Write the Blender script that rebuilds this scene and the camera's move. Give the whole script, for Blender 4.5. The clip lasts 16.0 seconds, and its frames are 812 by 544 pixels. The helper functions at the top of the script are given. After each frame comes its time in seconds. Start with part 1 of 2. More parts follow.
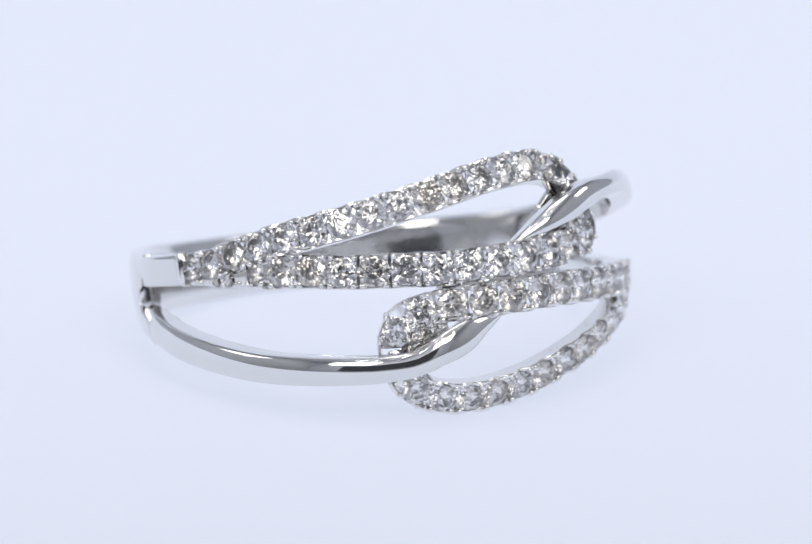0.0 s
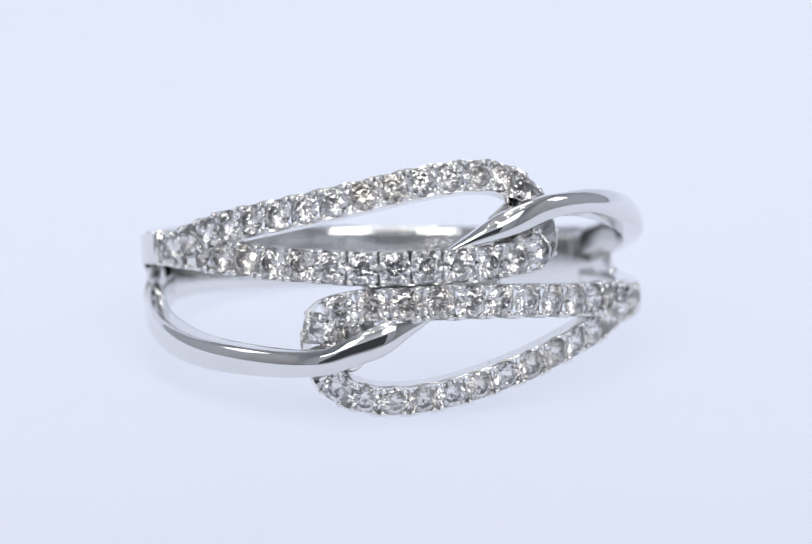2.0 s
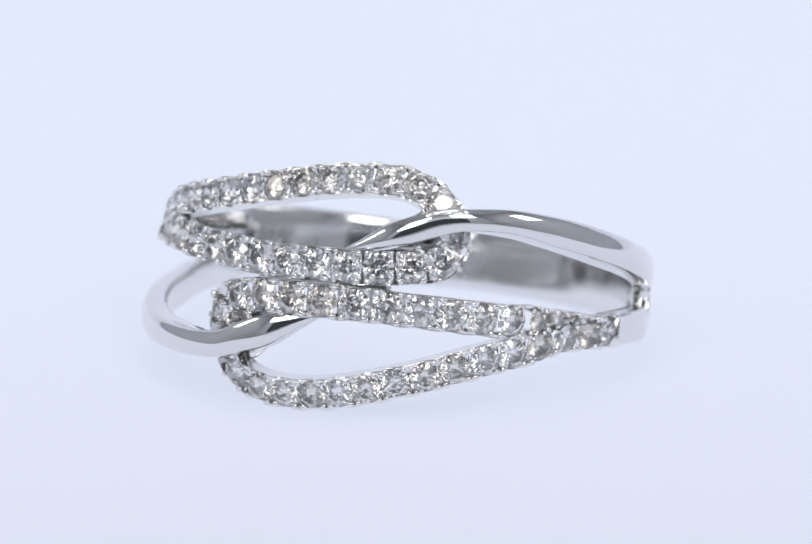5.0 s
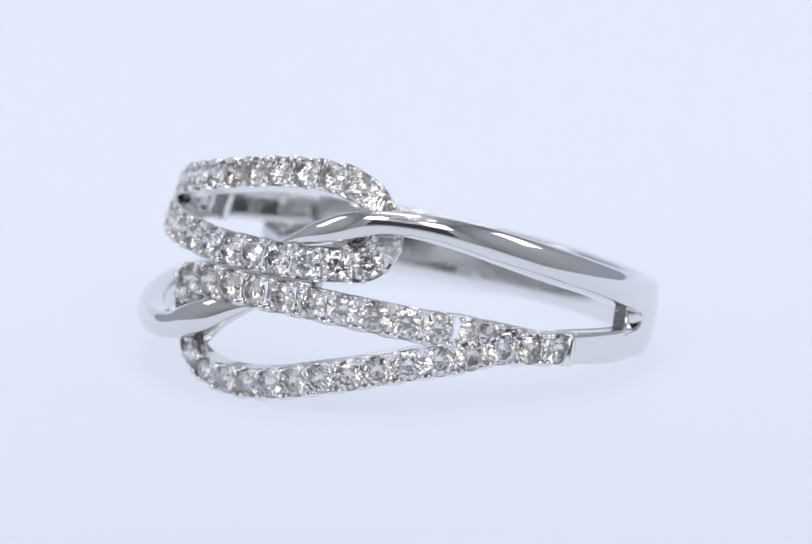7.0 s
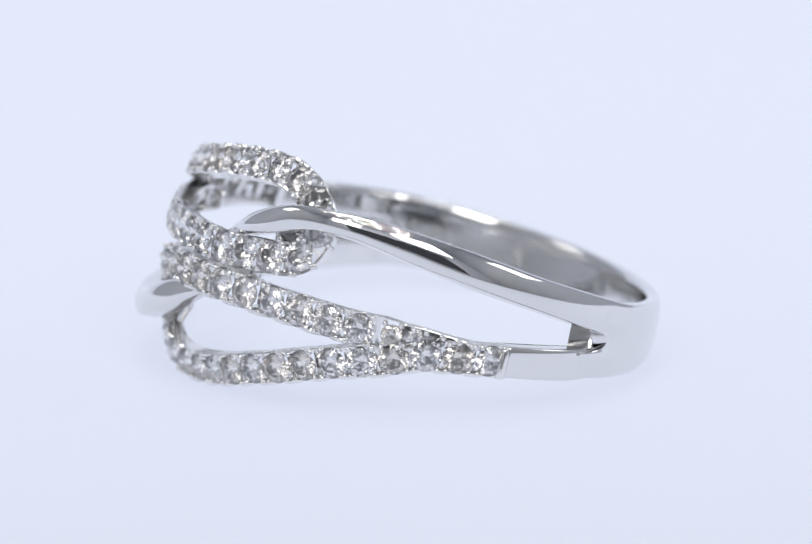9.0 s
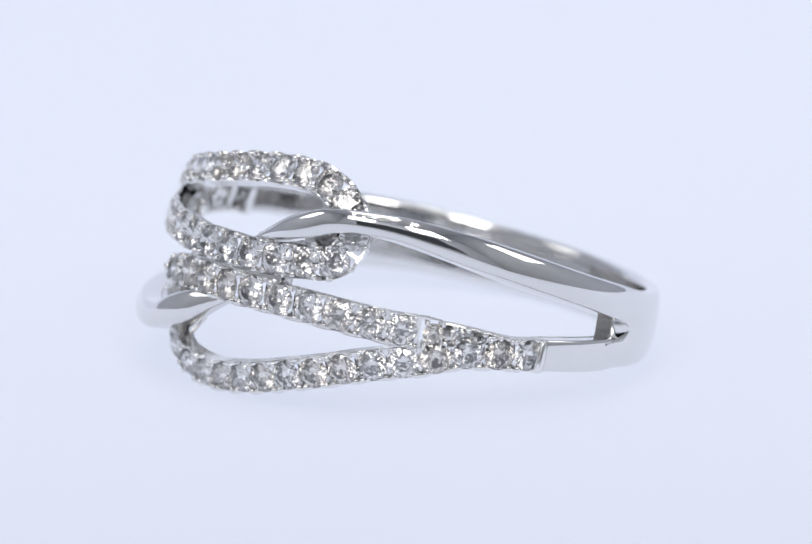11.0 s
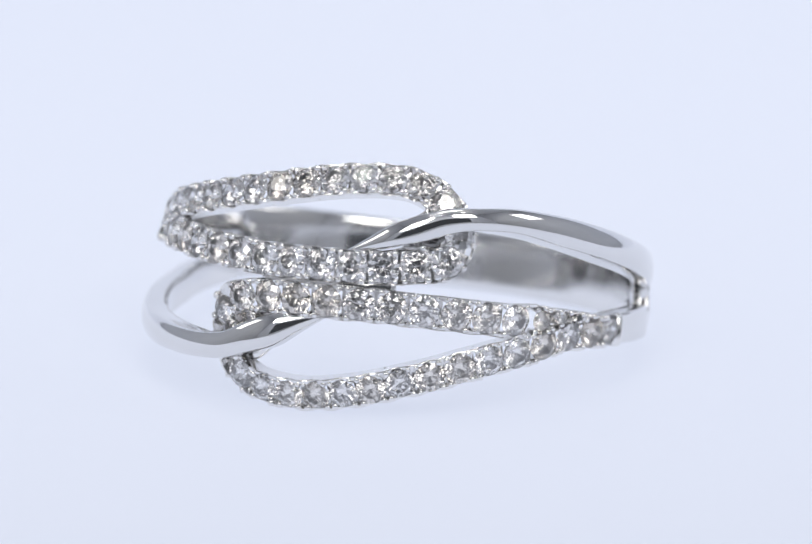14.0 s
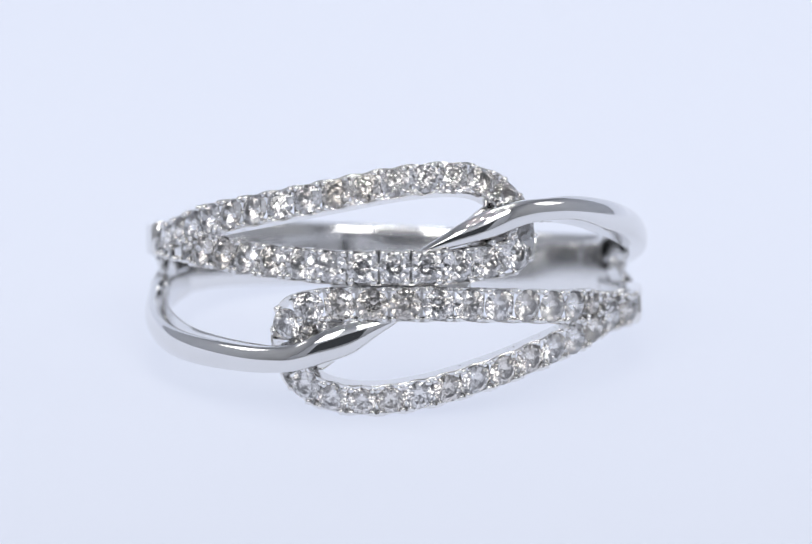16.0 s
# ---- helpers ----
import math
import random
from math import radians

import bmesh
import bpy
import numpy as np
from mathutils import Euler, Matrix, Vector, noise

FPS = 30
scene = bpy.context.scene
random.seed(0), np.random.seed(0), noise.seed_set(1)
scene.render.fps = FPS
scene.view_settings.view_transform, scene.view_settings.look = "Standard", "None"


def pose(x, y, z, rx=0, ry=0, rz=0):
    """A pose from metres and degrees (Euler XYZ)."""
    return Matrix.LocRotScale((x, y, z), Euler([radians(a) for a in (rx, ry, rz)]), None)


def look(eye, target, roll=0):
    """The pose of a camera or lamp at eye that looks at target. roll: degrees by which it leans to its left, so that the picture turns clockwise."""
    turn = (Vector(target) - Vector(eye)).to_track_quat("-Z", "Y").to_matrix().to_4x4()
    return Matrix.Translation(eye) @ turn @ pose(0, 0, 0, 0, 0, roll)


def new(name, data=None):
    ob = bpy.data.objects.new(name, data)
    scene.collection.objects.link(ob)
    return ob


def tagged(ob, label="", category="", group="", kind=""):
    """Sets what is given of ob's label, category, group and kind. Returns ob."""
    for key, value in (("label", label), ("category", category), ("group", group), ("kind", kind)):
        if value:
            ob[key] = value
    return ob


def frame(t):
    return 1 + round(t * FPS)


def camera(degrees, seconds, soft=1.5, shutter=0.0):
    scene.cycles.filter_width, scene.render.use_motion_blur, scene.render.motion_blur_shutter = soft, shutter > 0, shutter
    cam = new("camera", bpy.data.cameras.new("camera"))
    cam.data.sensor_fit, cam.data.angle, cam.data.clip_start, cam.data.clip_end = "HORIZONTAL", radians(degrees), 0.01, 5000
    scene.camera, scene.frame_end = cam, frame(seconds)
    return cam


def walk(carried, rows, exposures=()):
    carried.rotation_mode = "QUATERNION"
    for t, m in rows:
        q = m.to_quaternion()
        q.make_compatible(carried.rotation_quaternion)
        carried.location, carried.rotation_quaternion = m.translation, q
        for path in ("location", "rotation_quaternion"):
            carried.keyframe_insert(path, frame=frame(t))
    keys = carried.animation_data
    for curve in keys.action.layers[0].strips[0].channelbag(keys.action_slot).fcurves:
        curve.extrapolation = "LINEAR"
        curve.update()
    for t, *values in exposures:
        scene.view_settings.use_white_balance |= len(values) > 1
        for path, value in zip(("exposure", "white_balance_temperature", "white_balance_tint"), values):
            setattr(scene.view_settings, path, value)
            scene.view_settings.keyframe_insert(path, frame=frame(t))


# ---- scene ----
# One unit of the ring's own plan, in metres: a finger ring of about 17.5 mm inside
K = 0.0009
ELEV = radians(16.0)          # how steeply the camera looks down
FAR = 318.3 * K               # from the lens to the turning axis
BASE = 3.515                  # the turning axis' mark above the sheet, in ring units

cam = camera(6.0, 16.0)
mark = Vector((0.686 * K, 0.0, BASE * K))
eye = mark + Vector((0, -math.cos(ELEV), math.sin(ELEV))) * FAR
shot = look(eye, mark, 0.63)
walk(cam, [(0, shot), (16, shot)], exposures=[(0, 0.0), (16, 0.0)])
cam.data.dof.use_dof = True
cam.data.dof.focus_distance = FAR - 8.0 * K
cam.data.dof.aperture_fstop = 64.0

# ---- light: unseen fill lamps inside an added white cloth box ----
world = bpy.data.worlds.new("studio")
world.use_nodes = True
world.node_tree.nodes["Background"].inputs["Color"].default_value = (0.80, 0.87, 1.0, 1)
world.node_tree.nodes["Background"].inputs["Strength"].default_value = 0.06
scene.world = world


def area(name, at, to, wide, deep, watts, colour=(1.0, 0.985, 0.97)):
    lamp = bpy.data.lights.new(name, "AREA")
    lamp.shape, lamp.size, lamp.size_y, lamp.energy, lamp.color = "RECTANGLE", wide, deep, watts, colour
    ob = new(name, lamp)
    ob.matrix_world = look(at, to)
    return ob


# unseen fill lamps, added to brighten the stones and give the metal highlights
area("overhead_fill", (0, 0.10, 0.55), (0, 0.02, 0), 0.20, 0.14, 0.26)
for x in (-0.24, 0.24):
    area("side_fill", (x * 1.5, 0.02, 0.30), (0, 0, 0.02), 0.14, 0.12, 0.12)
    area("front_fill", (x * 0.8, -0.38, 0.38), (0, 0, 0.01), 0.18, 0.16, 0.49)
for row, y in enumerate((-0.36, -0.27, -0.18, -0.09, 0.0)):      # unseen diodes, added in a grid overhead to make the stones sparkle
    for k in range(4):
        area("sparkle_lamp", ((k - 1.5) * 0.11 + 0.03 * (row % 2), y, 0.55), (0, 0, 0.003), 0.010, 0.010, 0.036)


# ---- materials ----
def nodes_of(name):
    mat = bpy.data.materials.new(name)
    mat.use_nodes = True
    tree = mat.node_tree
    return mat, tree, tree.nodes["Principled BSDF"]


def relief(tree, shader, scale, strength, distance, detail=4.0):
    coord = tree.nodes.new("ShaderNodeTexCoord")
    grain = tree.nodes.new("ShaderNodeTexNoise")
    grain.inputs["Scale"].default_value, grain.inputs["Detail"].default_value = scale, detail
    bump = tree.nodes.new("ShaderNodeBump")
    bump.inputs["Strength"].default_value, bump.inputs["Distance"].default_value = strength, distance
    tree.links.new(coord.outputs["Object"], grain.inputs["Vector"])
    tree.links.new(grain.outputs["Fac"], bump.inputs["Height"])
    tree.links.new(bump.outputs["Normal"], shader.inputs["Normal"])
    return coord, grain


def ramped(tree, fac, low, high, a=0.35, b=0.65):
    ramp = tree.nodes.new("ShaderNodeValToRGB")
    ramp.color_ramp.elements[0].position, ramp.color_ramp.elements[1].position = a, b
    ramp.color_ramp.elements[0].color, ramp.color_ramp.elements[1].color = (*low, 1), (*high, 1)
    tree.links.new(fac, ramp.inputs["Fac"])
    return ramp.outputs["Color"]


def metal(name, colour, rough, spread, bumpy):
    mat, tree, sh = nodes_of(name)
    sh.inputs["Metallic"].default_value = 1.0
    coord, grain = relief(tree, sh, 900, bumpy, 0.00002, 3.0)
    wear = tree.nodes.new("ShaderNodeTexNoise")
    wear.inputs["Scale"].default_value, wear.inputs["Detail"].default_value = 260, 5
    tree.links.new(coord.outputs["Object"], wear.inputs["Vector"])
    tree.links.new(ramped(tree, wear.outputs["Fac"], [c * 0.96 for c in colour], colour), sh.inputs["Base Color"])
    tree.links.new(ramped(tree, wear.outputs["Fac"], (rough,) * 3, (rough + spread,) * 3), sh.inputs["Roughness"])
    return mat


POLISHED = metal("polished_white_gold", (0.80, 0.795, 0.79), 0.03, 0.03, 0.004)
BRUSHED = metal("soft_polished_white_gold", (0.81, 0.805, 0.80), 0.085, 0.04, 0.015)
WORKED = metal("worked_white_gold", (0.86, 0.85, 0.835), 0.12, 0.10, 0.10)


def diamond():
    """Clear stones with a faint warm or grey body colour and small cloudy inclusions."""
    mat = bpy.data.materials.new("diamond")
    mat.use_nodes = True
    tree = mat.node_tree
    tree.nodes.remove(tree.nodes["Principled BSDF"])
    glass = tree.nodes.new("ShaderNodeBsdfGlass")
    glass.inputs["IOR"].default_value, glass.inputs["Roughness"].default_value = 2.42, 0.0
    info = tree.nodes.new("ShaderNodeObjectInfo")
    body = ramped(tree, info.outputs["Random"], (0.972, 0.957, 0.935), (1.0, 0.997, 0.993), 0.0, 0.6)
    coord = tree.nodes.new("ShaderNodeTexCoord")
    flaw = tree.nodes.new("ShaderNodeTexVoronoi")
    flaw.inputs["Scale"].default_value = 4600
    tree.links.new(coord.outputs["Object"], flaw.inputs["Vector"])
    cell = tree.nodes.new("ShaderNodeSeparateColor")
    tree.links.new(flaw.outputs["Color"], cell.inputs["Color"])
    cloudy = ramped(tree, cell.outputs["Red"], (0.965, 0.957, 0.95), (1.0, 1.0, 1.0), 0.05, 0.45)
    mix = tree.nodes.new("ShaderNodeMix")
    mix.data_type, mix.blend_type = "RGBA", "MULTIPLY"
    mix.inputs["Factor"].default_value = 1.0
    tree.links.new(body, mix.inputs[6])
    tree.links.new(cloudy, mix.inputs[7])
    tree.links.new(mix.outputs[2], glass.inputs["Color"])
    small = tree.nodes.new("ShaderNodeTexVoronoi")
    small.inputs["Scale"].default_value = 8500
    tree.links.new(coord.outputs["Object"], small.inputs["Vector"])
    bump = tree.nodes.new("ShaderNodeBump")
    bump.inputs["Strength"].default_value, bump.inputs["Distance"].default_value = 0.07, 0.00005
    tree.links.new(small.outputs["Distance"], bump.inputs["Height"])
    tree.links.new(bump.outputs["Normal"], glass.inputs["Normal"])
    tree.links.new(glass.outputs["BSDF"], tree.nodes["Material Output"].inputs["Surface"])
    return mat


DIAMOND = diamond()


def paper(name, low, high, rough):
    mat, tree, sh = nodes_of(name)
    coord, grain = relief(tree, sh, 700, 0.05, 0.0002)
    cloud = tree.nodes.new("ShaderNodeTexNoise")
    cloud.inputs["Scale"].default_value, cloud.inputs["Detail"].default_value = 14, 3
    tree.links.new(coord.outputs["Object"], cloud.inputs["Vector"])
    tree.links.new(ramped(tree, cloud.outputs["Fac"], low, high), sh.inputs["Base Color"])
    sh.inputs["Roughness"].default_value = rough
    return mat


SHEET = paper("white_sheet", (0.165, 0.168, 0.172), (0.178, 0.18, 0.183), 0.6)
# the acrylic sheet, taken as backlit, gets an added glow that keeps shadows faint
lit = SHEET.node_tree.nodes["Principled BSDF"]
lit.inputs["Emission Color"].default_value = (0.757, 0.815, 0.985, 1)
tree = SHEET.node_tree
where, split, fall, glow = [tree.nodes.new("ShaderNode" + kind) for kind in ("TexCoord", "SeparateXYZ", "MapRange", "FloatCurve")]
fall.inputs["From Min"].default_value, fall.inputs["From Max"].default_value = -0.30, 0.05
curve = glow.mapping.curves[0]      # glow painted brighter under and behind the ring, dimmer towards the front
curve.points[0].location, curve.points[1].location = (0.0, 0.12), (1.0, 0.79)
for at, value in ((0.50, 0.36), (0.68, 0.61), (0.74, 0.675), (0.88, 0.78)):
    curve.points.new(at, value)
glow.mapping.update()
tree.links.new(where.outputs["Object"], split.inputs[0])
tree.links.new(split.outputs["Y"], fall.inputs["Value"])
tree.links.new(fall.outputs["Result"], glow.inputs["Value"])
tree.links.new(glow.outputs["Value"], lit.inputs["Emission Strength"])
# cloths of the added walls, toned to suit the metal's reflections
CLOTH = paper("added_wall_cloth", (0.48, 0.49, 0.51), (0.52, 0.53, 0.55), 0.9)
CURTAIN = paper("added_front_cloth", (0.68, 0.69, 0.72), (0.73, 0.74, 0.77), 0.9)
ROOF = paper("added_top_cloth", (0.60, 0.60, 0.60), (0.66, 0.66, 0.66), 0.9)


# ---- building helpers ----
def part(name, bm, material, parent, label="", smooth=True):
    mesh = bpy.data.meshes.new(name)
    bmesh.ops.recalc_face_normals(bm, faces=bm.faces)
    bm.to_mesh(mesh)
    bm.free()
    mesh.materials.append(material)
    for f in mesh.polygons:
        f.use_smooth = smooth
    ob = new(name, mesh)
    ob.parent = parent
    if label:
        tagged(ob, label)
    return ob


def box(bm, lo, hi):
    m = Matrix.LocRotScale([(a + b) / 2 for a, b in zip(lo, hi)], None, [b - a for a, b in zip(lo, hi)])
    bmesh.ops.create_cube(bm, size=1.0, matrix=m)


def glide(rows, n):
    """n places on a smooth line through the rows, even in length."""
    rows = np.array(rows, float)
    ext = np.vstack([2 * rows[0] - rows[1], rows, 2 * rows[-1] - rows[-2]])
    fine = []
    for i in range(1, len(ext) - 2):
        a, b, c, d = ext[i - 1:i + 3]
        for u in np.linspace(0, 1, 40, endpoint=False):
            fine.append(0.5 * (2 * b + (c - a) * u + (2 * a - 5 * b + 4 * c - d) * u * u + (3 * b - a - 3 * c + d) * u ** 3))
    fine = np.array(fine + [rows[-1]])
    flat = np.column_stack([np.radians(fine[:, 0]) * 10, fine[:, 1]])
    run = np.concatenate([[0], np.cumsum(np.linalg.norm(np.diff(flat, axis=0), axis=1))])
    at = np.linspace(0, run[-1], n)
    return np.column_stack([np.interp(at, run, fine[:, k]) for k in range(fine.shape[1])]), run[-1]


# The ring lies on the sheet on its front loops and on the back of its shank, so that its axis leans back
LEAN = radians(15.0)
MID = Vector((0.20, 0.387, -0.334 + BASE))
TURN = Matrix.Rotation(-LEAN, 3, "X")


def ringed(phi, w, r):
    """A place on the ring: degrees round it from the front, units along its axis, units from the axis."""
    a = radians(phi)
    return (TURN @ Vector((r * math.sin(a), -r * math.cos(a), w)) + MID) * K


def dome(w):
    return 9.93 - 0.053 * w * w


# ---- setting ----
bm = bmesh.new()
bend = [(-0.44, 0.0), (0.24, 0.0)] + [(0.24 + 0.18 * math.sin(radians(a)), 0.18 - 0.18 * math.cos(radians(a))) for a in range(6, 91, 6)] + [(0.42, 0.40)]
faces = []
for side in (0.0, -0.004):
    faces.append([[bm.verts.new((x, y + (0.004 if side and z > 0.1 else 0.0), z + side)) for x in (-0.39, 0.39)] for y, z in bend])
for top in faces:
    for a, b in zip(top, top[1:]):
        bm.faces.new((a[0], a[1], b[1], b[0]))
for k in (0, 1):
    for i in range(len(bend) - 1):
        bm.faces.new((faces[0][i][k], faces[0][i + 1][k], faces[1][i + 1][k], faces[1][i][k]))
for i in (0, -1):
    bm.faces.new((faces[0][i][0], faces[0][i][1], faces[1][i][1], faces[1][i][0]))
tagged(part("ground", bm, SHEET, None), "smooth self-glowing white acrylic sheet bent up behind", "backdrop", kind="structure")
# unseen cloth walls and top, added to shape what metal and stones reflect
for name, lo, hi, mat, label in (
        ("wall_back", (-0.404, 0.450, 0.0), (0.404, 0.454, 0.60), CLOTH, "added unseen white cloth wall, back"),
        ("wall_left", (-0.404, -0.446, 0.0), (-0.400, 0.446, 0.60), CLOTH, "added unseen white cloth wall, side"),
        ("wall_right", (0.400, -0.446, 0.0), (0.404, 0.446, 0.60), CLOTH, "added unseen white cloth wall, side"),
        ("ceiling", (-0.404, -0.454, 0.604), (0.404, 0.454, 0.608), ROOF, "added unseen white cloth top")):
    bm = bmesh.new()
    box(bm, lo, hi)
    tagged(part(name, bm, mat, None, smooth=False), label, "photo tent", kind="structure")

# added front wall; its wide opening on the dim world gives dark reflections
bm = bmesh.new()
for lo, hi in (((-0.404, -0.454, 0.0), (0.404, -0.450, 0.03)), ((-0.404, -0.454, 0.27), (0.404, -0.450, 0.60)),
               ((-0.404, -0.454, 0.03), (-0.24, -0.450, 0.27)), ((0.24, -0.454, 0.03), (0.404, -0.450, 0.27))):
    box(bm, lo, hi)
tagged(part("wall_front", bm, CURTAIN, None, smooth=False), "added unseen white cloth wall with an opening, front", "photo tent", kind="structure")

# ---- the ring ----
ring = new("finger_ring")
tagged(ring, "polished white gold ring with interlocking diamond loops on white sheet", "ring")


def swept(rows, crown=0.30, sides=56, square=0.42, twist=None):
    """A band round the ring from rows of (degrees, top edge, bottom edge, outer radius, thickness, and how far a hollow end curves in): flat inside, domed outside."""
    bm = bmesh.new()
    loops = []
    for phi, top, bot, r, thick, *bite in rows:
        half, mid = max((top - bot) / 2, 0.01), (top + bot) / 2
        loop = []
        for k in range(sides):
            a = 2 * math.pi * k / sides
            c, s = math.cos(a), math.sin(a)
            y = half * s
            bulge = 1 - crown * s * s
            x = thick / 2 * math.copysign(max(0.0, 1 - abs(s) ** (2 / square)) ** (square / 2), c) * (bulge if c > 0 else 1.0)
            if twist:
                lean = radians(np.interp(phi, *zip(*twist)))
                x, y = x * math.cos(lean) - y * math.sin(lean), x * math.sin(lean) + y * math.cos(lean)
            hollow = bite[0] * max(0.0, 1 - ((y + 0.05) / 0.62) ** 2) ** 0.5 if bite else 0.0
            loop.append(bm.verts.new(ringed(phi + hollow, mid + y, r - thick / 2 + x)))
        loops.append(loop)
    for a, b in zip(loops, loops[1:]):
        for k in range(sides):
            bm.faces.new((a[k], a[(k + 1) % sides], b[(k + 1) % sides], b[k]))
    for loop in (loops[0], loops[-1]):
        bm.faces.new(loop)
    return bm


SHANK = ((97, 1.92, -1.64, 10.46, 0.80, 9.5), (103, 1.80, -1.56, 10.54, 0.78, 6), (112, 1.62, -1.46, 10.66, 0.78, 2), (120, 1.58, -1.32, 10.72, 0.78, 0), (126, 1.58, -1.20, 10.74, 0.78, 0), (145, 1.68, -0.86, 10.76, 0.80, 0),
         (180, 2.05, -0.46, 10.65, 0.80, 0), (215, 2.40, -0.42, 10.58, 0.80, 0), (228, 2.44, -0.54, 10.55, 0.78, 0), (234, 2.44, -0.66, 10.55, 0.78, 0), (241, 2.42, -0.90, 10.44, 0.78, -1), (246, 2.38, -1.10, 10.38, 0.78, -3), (251, 2.35, -1.32, 10.30, 0.78, -6))
part("shank", swept(glide(SHANK, 150)[0], sides=80), BRUSHED, ring, "plain polished back of the band")

RIGHT = ((112, 1.58, 0.15, 10.50, 0.65), (103, 1.80, 0.33, 10.54, 0.90), (86, 2.19, 0.83, 10.48, 1.05), (68, 2.70, 1.33, 10.42, 1.10), (53, 3.07, 1.80, 10.42, 1.08), (40, 3.24, 2.22, 10.52, 1.05),
         (30, 3.20, 2.27, 10.52, 1.0), (24, 3.12, 2.08, 10.46, 0.98), (18, 2.84, 1.70, 10.33, 0.98), (11, 2.30, 1.38, 10.08, 0.95), (5, 1.66, 1.15, 9.70, 0.70), (0, 1.15, 0.95, 9.40, 0.40))
LEFT = ((-124, 0.50, -0.70, 10.22, 0.62), (-112, 0.20, -1.18, 10.24, 0.76), (-103, -0.18, -1.54, 10.20, 0.90), (-98, -0.45, -1.80, 10.20, 0.95), (-83, -1.10, -2.40, 10.28, 1.05), (-67, -1.76, -3.0, 10.39, 1.10), (-54, -2.14, -3.33, 10.44, 1.08), (-42, -2.42, -3.53, 10.47, 1.05),
        (-35, -2.50, -3.57, 10.47, 1.0), (-29, -2.42, -3.52, 10.42, 0.98), (-23, -1.98, -3.24, 10.33, 0.98), (-16, -1.55, -2.86, 10.10, 0.95), (-10, -1.46, -2.18, 9.72, 0.70), (-5, -1.40, -1.65, 9.40, 0.40))
for rows, turned in ((RIGHT, ((0, 6), (12, 12), (22, -4), (30, 4), (40, 16), (52, 10), (66, 18), (84, 12), (95, 8), (112, 0))), (LEFT, ((-112, 0), (-84, -5), (-49, -5), (-36, -4), (-28, -1), (-20, 3), (-12, 3), (-5, 3)))):
    part("plain_band", swept(glide(rows, 110)[0], 0.32, square=0.28, twist=turned), POLISHED, ring, "plain polished band hooked through a diamond loop")
part("shoulder", swept(glide(((112, -0.25, -1.40, 10.25, 0.60), (103, -0.34, -1.56, 10.38, 0.8), (95, -0.42, -1.74, 10.43, 0.95), (78.4, -0.67, -1.98, 10.09, 1.0)), 24)[0], 0.05, square=0.24), POLISHED, ring, "short plain strip beside the diamonds")
part("shoulder", swept(glide(((-124, 2.34, 1.20, 10.15, 0.60), (-111, 2.32, 1.08, 10.26, 0.78), (-100, 2.34, 1.08, 10.20, 0.95), (-90.2, 2.37, 1.08, 9.90, 0.9)), 24)[0], 0.05, square=0.24), POLISHED, ring, "short plain strip beside the diamonds")

part("joint", swept(glide(((-21, 0.02, -0.42, 9.62, 0.6), (-10, 0.06, -0.46, 9.74, 0.6), (5, 0.06, -0.46, 9.74, 0.6), (13, 0.05, -0.50, 9.62, 0.6)), 24)[0], 0.1), WORKED, ring, "narrow joint between the two diamond loops")

for rows in (((53, -0.58, -1.4, 9.38, 0.40), (57, -0.58, -1.4, 9.46, 0.45), (62, -0.63, -1.3, 9.56, 0.5), (68, -0.72, -1.2, 9.78, 0.65), (75, -0.80, -1.0, 9.98, 0.80)),
             ((-67.5, 1.6, 0.76, 9.68, 0.8), (-73, 1.42, 0.87, 9.74, 0.8), (-80, 1.35, 0.98, 9.74, 0.8), (-88, 1.30, 1.05, 9.74, 0.8))):
    part("gusset", swept(glide(rows, 20)[0], 0.05), WORKED, ring, "metal between two rows of diamonds")
part("end_plate", swept(glide(((-29, -1.55, -3.3, 8.86, 0.35), (-25, -1.40, -3.5, 8.88, 0.35), (-19, -1.5, -2.8, 8.88, 0.35)), 16)[0], 0.08), WORKED, ring, "metal under the hooked end of a plain band")
part("end_plate", swept(glide(((24, 2.9, 1.2, 8.86, 0.35), (20, 3.0, 1.1, 8.88, 0.35), (14, 2.4, 1.25, 8.88, 0.35)), 16)[0], 0.08), WORKED, ring, "metal under the hooked end of a plain band")

for rows in (((77.9, -0.70, -2.05, 10.20, 0.8), (78.5, -0.69, -2.06, 10.22, 0.8), (79.2, -0.68, -2.05, 10.20, 0.8)),
             ((-91.2, 2.44, 1.06, 9.93, 0.8), (-90.5, 2.45, 1.05, 9.95, 0.8), (-89.8, 2.44, 1.05, 9.93, 0.8))):
    part("end_bar", swept(glide(rows, 5)[0], 0.10), WORKED, ring, "rounded metal bar that ends a row of diamonds")

# centre lines of the two stone-set loops: degrees, units along the axis, how far they dip under the plain band
UPPER = ((-91.5, 1.74, 0.0), (-83, 1.80, 0), (-75, 2.04, 0), (-67, 2.35, 0), (-58, 2.65, 0), (-42, 3.02, 0), (-25, 3.48, 0), (-8, 3.96, 0), (2, 4.15, 0), (11, 4.20, 0.0), (18.2, 3.99, -0.05), (24.1, 3.36, 0.0), (27.2, 2.55, 0.17),
         (27.4, 1.72, 0.12), (24.4, 0.98, 0.0), (17, 0.72, 0.0), (5, 0.56, -0.1), (-6, 0.58, -0.1), (-18, 0.61, 0), (-30, 0.80, 0), (-42, 1.0, 0), (-52, 1.24, 0), (-60, 1.36, 0), (-70, 1.42, 0.04))
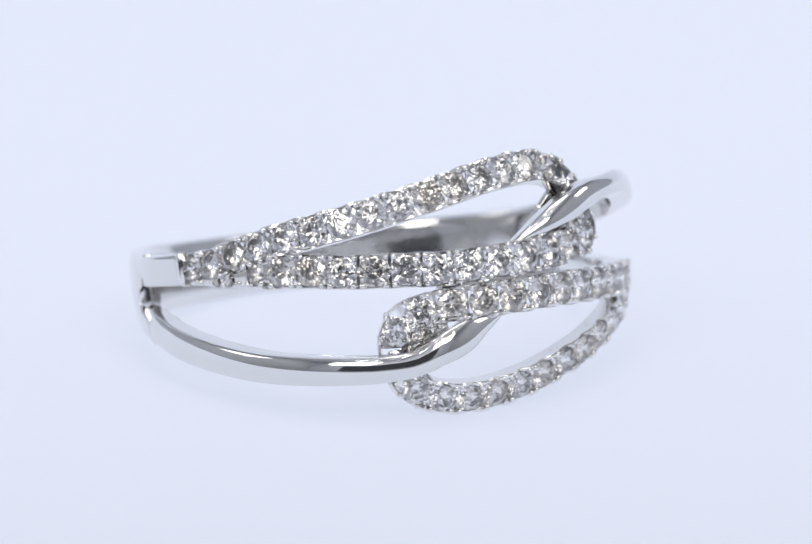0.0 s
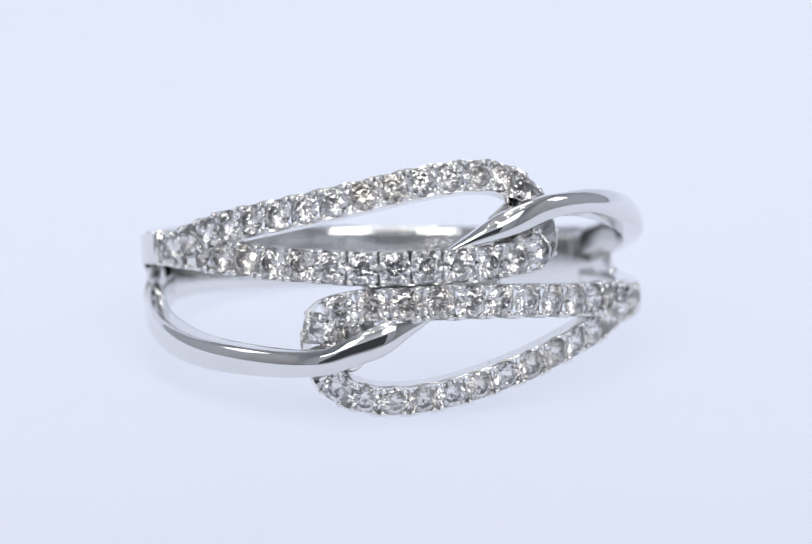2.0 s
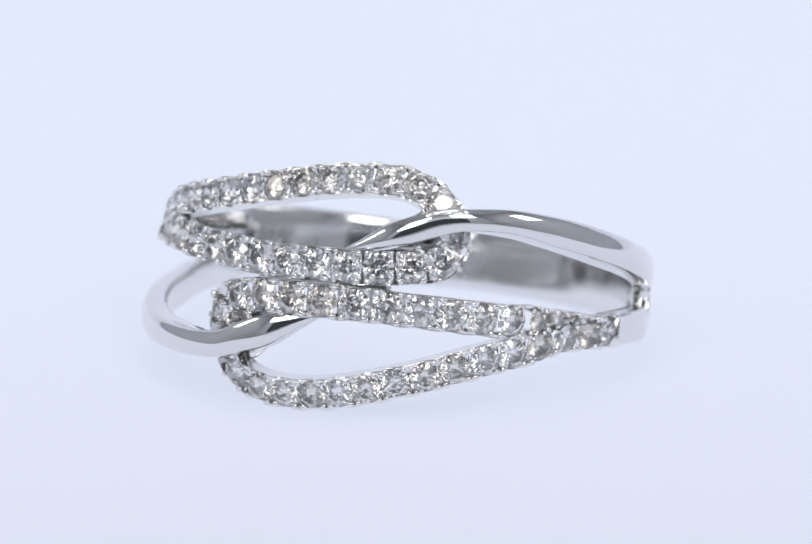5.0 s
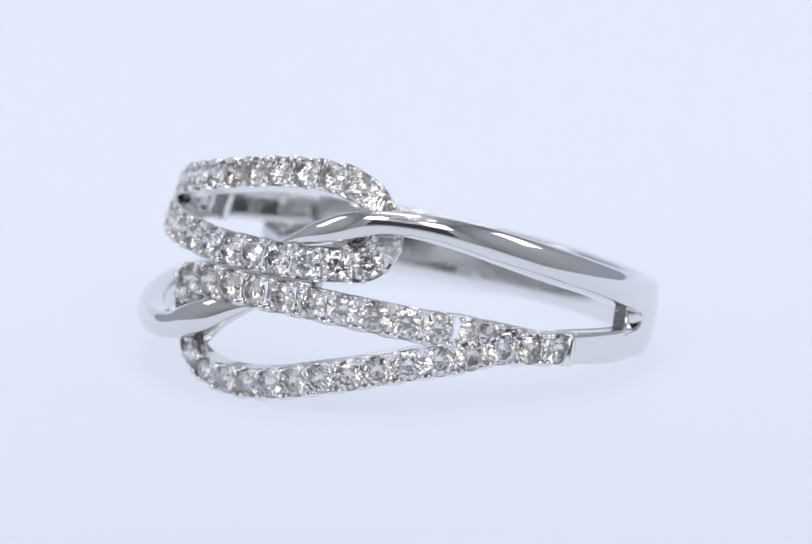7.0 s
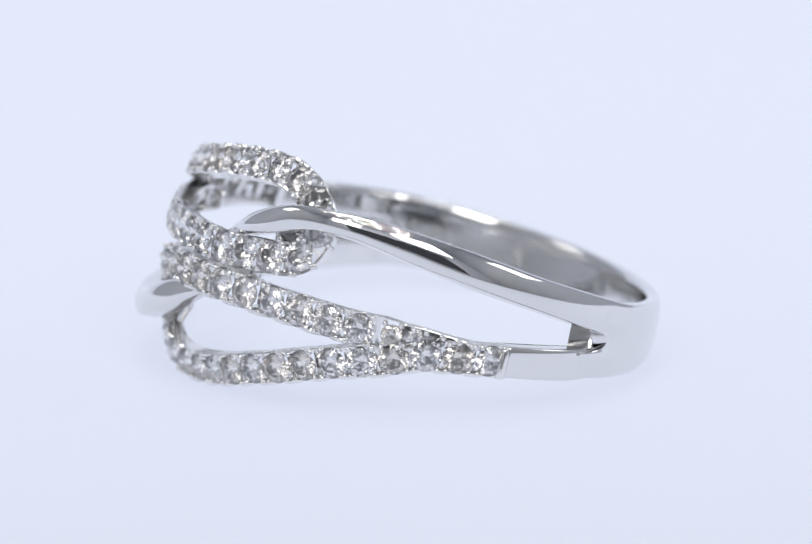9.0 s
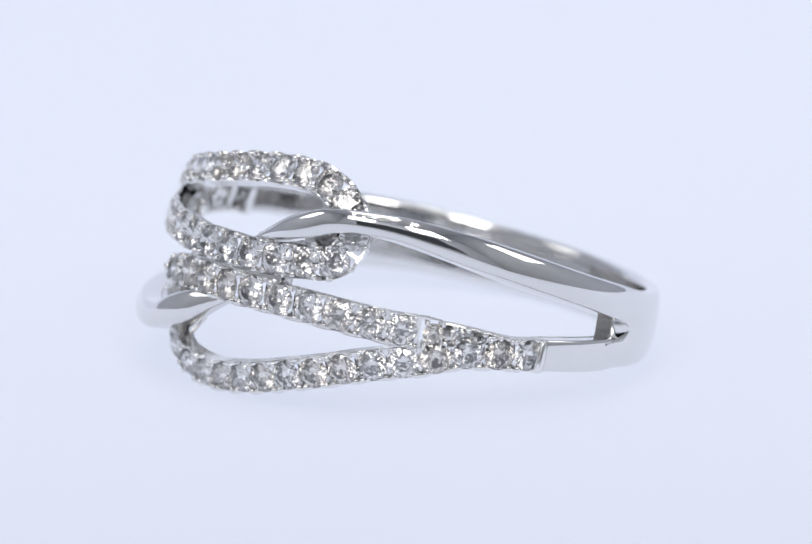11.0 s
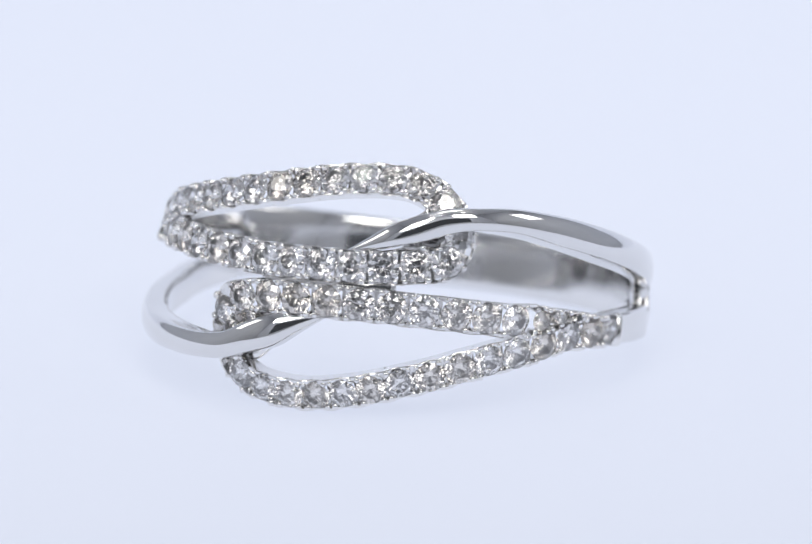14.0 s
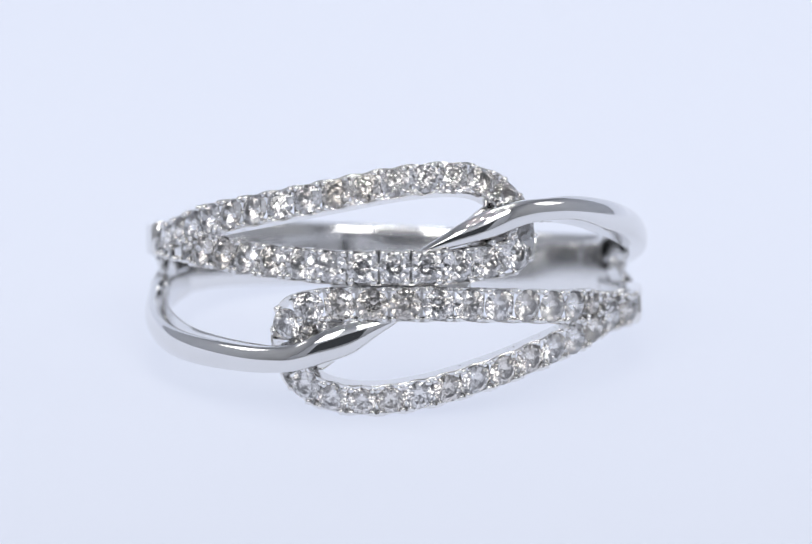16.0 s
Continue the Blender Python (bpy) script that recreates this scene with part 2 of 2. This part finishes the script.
LOWER = ((79.5, -1.38, -0.29), (73.5, -1.47, -0.25), (65, -1.61, -0.17), (58, -1.82, -0.06), (53, -2.14, -0.02), (48, -2.43, 0), (41, -2.77, 0), (33, -3.20, 0), (24.6, -3.67, 0), (16.5, -4.06, 0), (8, -4.44, 0), (-0.5, -4.72, 0), (-9, -4.88, 0), (-17.2, -4.86, -0.08),
         (-25, -4.60, -0.15), (-30.8, -4.0, -0.09), (-33.2, -3.0, 0.12), (-33.2, -2.1, 0.12), (-30.4, -1.24, 0.0), (-23, -0.94, 0), (-14, -0.92, -0.1), (0, -0.96, -0.15), (9, -0.98, -0.1), (17, -1.05, 0), (25, -1.10, 0), (33, -1.17, 0), (41, -1.22, 0), (49, -1.18, 0), (55, -1.15, 0))
STONE = 0.66


def brilliant(radius, rnd):
    """A round brilliant, its facets a little uneven as in small stones."""
    bm = bmesh.new()
    for n, r, z, turn in ((8, 0.55, 0.30, 0.0), (8, 0.79, 0.185, 0.5), (16, 1.0, 0.03, 0.0), (16, 1.0, -0.02, 0.0), (16, 0.66, -0.33, 0.5), (8, 0.36, -0.585, 0.5), (1, 0.0, -0.88, 0.0)):
        for k in range(n):
            a = 2 * math.pi * (k + turn + rnd.uniform(-0.05, 0.05)) / n
            q = r * rnd.uniform(0.975, 1.0)
            bm.verts.new((q * radius * math.cos(a), q * radius * math.sin(a), (z + rnd.uniform(-0.008, 0.008)) * radius))
    bmesh.ops.convex_hull(bm, input=bm.verts)
    bmesh.ops.recalc_face_normals(bm, faces=bm.faces)
    mesh = bpy.data.meshes.new("diamond")
    bm.to_mesh(mesh)
    bm.free()
    mesh.materials.append(DIAMOND)
    return mesh


def bead():
    """A split prong: a rounded head on a post that runs down the rail's wall."""
    bm = bmesh.new()
    rings = []
    for r, z in ((0.45, 0.95), (0.80, 0.70), (1.0, 0.25), (0.98, -0.5), (0.86, -1.6), (0.72, -3.0)):
        rings.append([bm.verts.new((r * math.cos(radians(45 * k)), r * math.sin(radians(45 * k)), z)) for k in range(8)])
    for a, b in zip(rings, rings[1:]):
        for k in range(8):
            bm.faces.new((a[k], b[k], b[(k + 1) % 8], a[(k + 1) % 8]))
    tip = bm.verts.new((0, 0, 1.05))
    for k in range(8):
        bm.faces.new((tip, rings[0][k], rings[0][(k + 1) % 8]))
    bm.faces.new(rings[-1])
    bmesh.ops.recalc_face_normals(bm, faces=bm.faces)
    mesh = bpy.data.meshes.new("prong")
    bm.to_mesh(mesh)
    bm.free()
    mesh.materials.append(WORKED)
    for f in mesh.polygons:
        f.use_smooth = True
    return mesh


def seat_bar():
    """The bridge between the seats of two stones, wider at its foot."""
    bm = bmesh.new()
    low, high = [[bm.verts.new((x * along * K, y * 0.52 * K, z * K)) for x, y in ((-1, -1), (1, -1), (1, 1), (-1, 1))] for z, along in ((-0.68, 0.16), (-0.36, 0.06))]
    bm.faces.new(high)
    bm.faces.new(low[::-1])
    for k in range(4):
        bm.faces.new((low[k], low[(k + 1) % 4], high[(k + 1) % 4], high[k]))
    mesh = bpy.data.meshes.new("seat_bar")
    bm.to_mesh(mesh)
    bm.free()
    mesh.materials.append(WORKED)
    return mesh


BAR_MESH = seat_bar()
CUTS = random.Random(5)
DIAMOND_MESHES, BEAD_MESH = [brilliant(STONE * K, CUTS) for _ in range(8)], bead()


def stone_loop(rows, inner, closest):
    PITCH = 1.345
    length = glide(rows, 10)[1]
    count = round(length / PITCH)
    per = 10
    line, _ = glide(rows, count * per + 1)
    spots = [ringed(p, w, dome(w) - d) for p, w, d in line]
    frames = []
    for i, (p, w, d) in enumerate(line):
        t = (spots[min(i + 1, len(spots) - 1)] - spots[max(i - 1, 0)]).normalized()
        a = radians(p)
        up = TURN @ Vector((math.sin(a), -math.cos(a), 0.106 * w)).normalized()
        side = t.cross(up).normalized()
        frames.append((spots[i], t, side, side.cross(t).normalized()))
    seats, sizes = [], {}
    for k in range(count):
        o = frames[k * per + per // 2][0]
        near = min([(o - frames[j * per + per // 2][0]).length / K for j in seats] or [9.0])
        if near > closest:
            seats.append(k)
            sizes[k] = min(1.0, near / 1.29, max(0.58, (near - 0.62) / 0.60))
    rail = bmesh.new()
    loops = []
    for i, (o, t, b, n) in enumerate(frames[:(seats[-1] + 1) * per - 1]):
        floor = -0.66
        wave = math.cos(2 * math.pi * i / per)      # 1 between two stones, -1 beside a stone
        top = -0.13 - 0.13 * (0.5 - 0.5 * wave) ** 1.5
        out = 0.70 + 0.012 * wave
        spent = max(0.0, 1 - ((seats[-1] + 1) * per - 2 - i) / 6)      # the walls run out beside the last stone
        top, out = top - 0.16 * spent, out - 0.14 * spent
        far = [f for j, f in enumerate(frames) if abs(j - i) > 5 * per]
        other = min(far, key=lambda f: (f[0] - o).length)[0] - o
        left = right = out
        reach = min(out, 0.5 * other.length / K + 0.02)      # where the two arms meet they share one wall
        left, right = (reach, out) if other.dot(b) < 0 else (out, reach)
        li, ri = min(0.57, left - 0.07), min(0.57, right - 0.07)
        prof = ((right, top - 0.06), (right - 0.04, top), (ri, top), (ri - 0.06, floor), (-li + 0.06, floor), (-li, top), (-left + 0.04, top), (-left, top - 0.06),
                (-min(left, 0.66) * 0.9, -0.84), (-min(left, 0.66) * 0.78, -0.90), (min(right, 0.66) * 0.78, -0.90), (min(right, 0.66) * 0.9, -0.84))
        loops.append([rail.verts.new(o + (b * x + n * y) * K) for x, y in prof])
    m = len(loops[0])
    for i, (a, b) in enumerate(zip(loops, loops[1:])):
        open_back = 2 < i < (seats[-1] + 1) * per - 3     # the seats are open underneath, so that light comes through
        for k in range(m):
            if not (open_back and k in (3, 9)):
                rail.faces.new((a[k], a[(k + 1) % m], b[(k + 1) % m], b[k]))
        if open_back:
            rail.faces.new((a[3], b[3], b[10], a[10]))
            rail.faces.new((a[4], b[4], b[9], a[9]))
    for loop in (loops[0], loops[-1]):
        rail.faces.new(loop)
    body = part("stone_rail", rail, WORKED, ring, "white gold loop with scalloped walls set with diamonds", smooth=False)
    for i in range(per, (seats[-1] + 1) * per, per):
        o, t, b, n = frames[i]
        bar = new("seat_bar", BAR_MESH)
        bar.parent = body
        bar.matrix_local = Matrix.Translation(o) @ Matrix((t, b, n)).transposed().to_4x4()
    rnd = random.Random(len(rows))
    places = [(*frames[k * per + per // 2], k, sizes[k]) for k in seats]
    phi, w, little = inner                                   # one stone more fills the inside of the bend
    a = radians(phi)
    up = TURN @ Vector((math.sin(a), -math.cos(a), 0.106 * w)).normalized()
    along = (TURN @ Vector((0, 0, 1))).cross(up).normalized()
    places.append((ringed(phi, w, dome(w) - 0.02), along, up.cross(along), up, 3, little))
    for o, t, b, n, k, size in places:
        gem = new("diamond", DIAMOND_MESHES[k % 8])
        gem.parent = body
        basis = Matrix((t, b, n)).transposed().to_4x4()
        gem.matrix_local = Matrix.Translation(o - n * 0.22 * K) @ basis @ pose(0, 0, 0, rnd.uniform(-4, 4), rnd.uniform(-4, 4), rnd.uniform(0, 45)) @ Matrix.Diagonal((size, size, size, 1))
        for x in (-0.47, 0.47):
            for y in (-0.56, 0.56):
                dot = new("prong", BEAD_MESH)
                dot.parent = body
                big = rnd.uniform(0.12, 0.155) * K
                dot.matrix_local = Matrix.Translation(o + (t * x * size + b * y * max(size, 0.8) - n * rnd.uniform(0.17, 0.23)) * K) @ basis @ Matrix.Diagonal((big, big, big, 1))


stone_loop(UPPER, (20.8, 1.95, 0.74), 0.84)
stone_loop(LOWER, (-27.6, -1.95, 0.48), 0.9)
for k, (phi, w, r, size) in enumerate(((56.6, -0.95, 9.80, 0.46), (62.6, -0.98, 9.90, 0.34), (-73.5, 1.16, 9.76, 0.44), (-77.4, 1.12, 9.75, 0.32),
                                       (-30.4, -2.50, 9.60, 0.50), (-23.2, -1.72, 9.70, 0.36))):    # small stones where a loop's arms close up
    a = radians(phi)
    up = TURN @ Vector((math.sin(a), -math.cos(a), 0))
    gem = new("diamond", DIAMOND_MESHES[k])
    gem.parent = ring
    gem.matrix_local = Matrix.Translation(ringed(phi, w, r)) @ up.to_track_quat("Z", "X").to_matrix().to_4x4() @ Matrix.Diagonal((size, size, size, 1))
for phi, w in ((56, -0.74), (59, -0.76), (63, -0.80), (67, -0.86), (71, -0.92), (-71, 0.98), (-75, 1.04), (-79, 1.10), (-83, 1.16)):    # beads where a loop's arms close up
    dot = new("prong", BEAD_MESH)
    dot.parent = ring
    a = radians(phi)
    up = TURN @ Vector((math.sin(a), -math.cos(a), 0))
    dot.matrix_local = Matrix.Translation(ringed(phi, w, 9.80 + max(phi - 54, 0) * 0.015)) @ up.to_track_quat("Z", "X").to_matrix().to_4x4() @ Matrix.Diagonal((0.13 * K, 0.13 * K, 0.13 * K, 1))


# a faint fleck of dust on the sheet
fleck, tree, sh = nodes_of("pale_dust")
sh.inputs["Base Color"].default_value, sh.inputs["Roughness"].default_value, sh.inputs["Alpha"].default_value = (0.45, 0.46, 0.50, 1), 0.9, 0.10
bm = bmesh.new()
bmesh.ops.create_icosphere(bm, subdivisions=2, radius=0.00017)
for v in bm.verts:
    v.co += Vector(noise.noise_vector(v.co * 6000)) * 0.00004
    v.co.z *= 0.3
speck = part("dust_speck", bm, fleck, None)
speck.location = (0.00695, 0.0527, 0.00004)
tagged(speck, "tiny faint grey dust speck on the white sheet", "dust")


def motions():
    turns = ((0, 34.37), (0.5, 29.4), (1, 24.4), (1.5, 19.5), (2, 14.5), (2.5, 9.6), (3, 4.8), (3.5, 0.0), (4, -4.9), (5, -14.5), (6, -24.1), (6.5, -28.9), (7, -33.6), (7.5, -38.4), (8, -43.1),
             (8.5, -47.7), (9, -52.5), (9.3, -55.3), (9.467, -56.3), (9.633, -55.3), (10, -51.9), (10.5, -47.2), (11, -42.4), (11.5, -37.5), (12, -32.7), (12.5, -27.9), (13, -23.0), (13.5, -18.1), (14, -13.3), (14.5, -8.4), (15, -3.5), (15.5, 1.4), (16, 6.2))
    walk(ring, [(t, pose(0, 0, 0, 0, 0, a)) for t, a in turns])


motions()
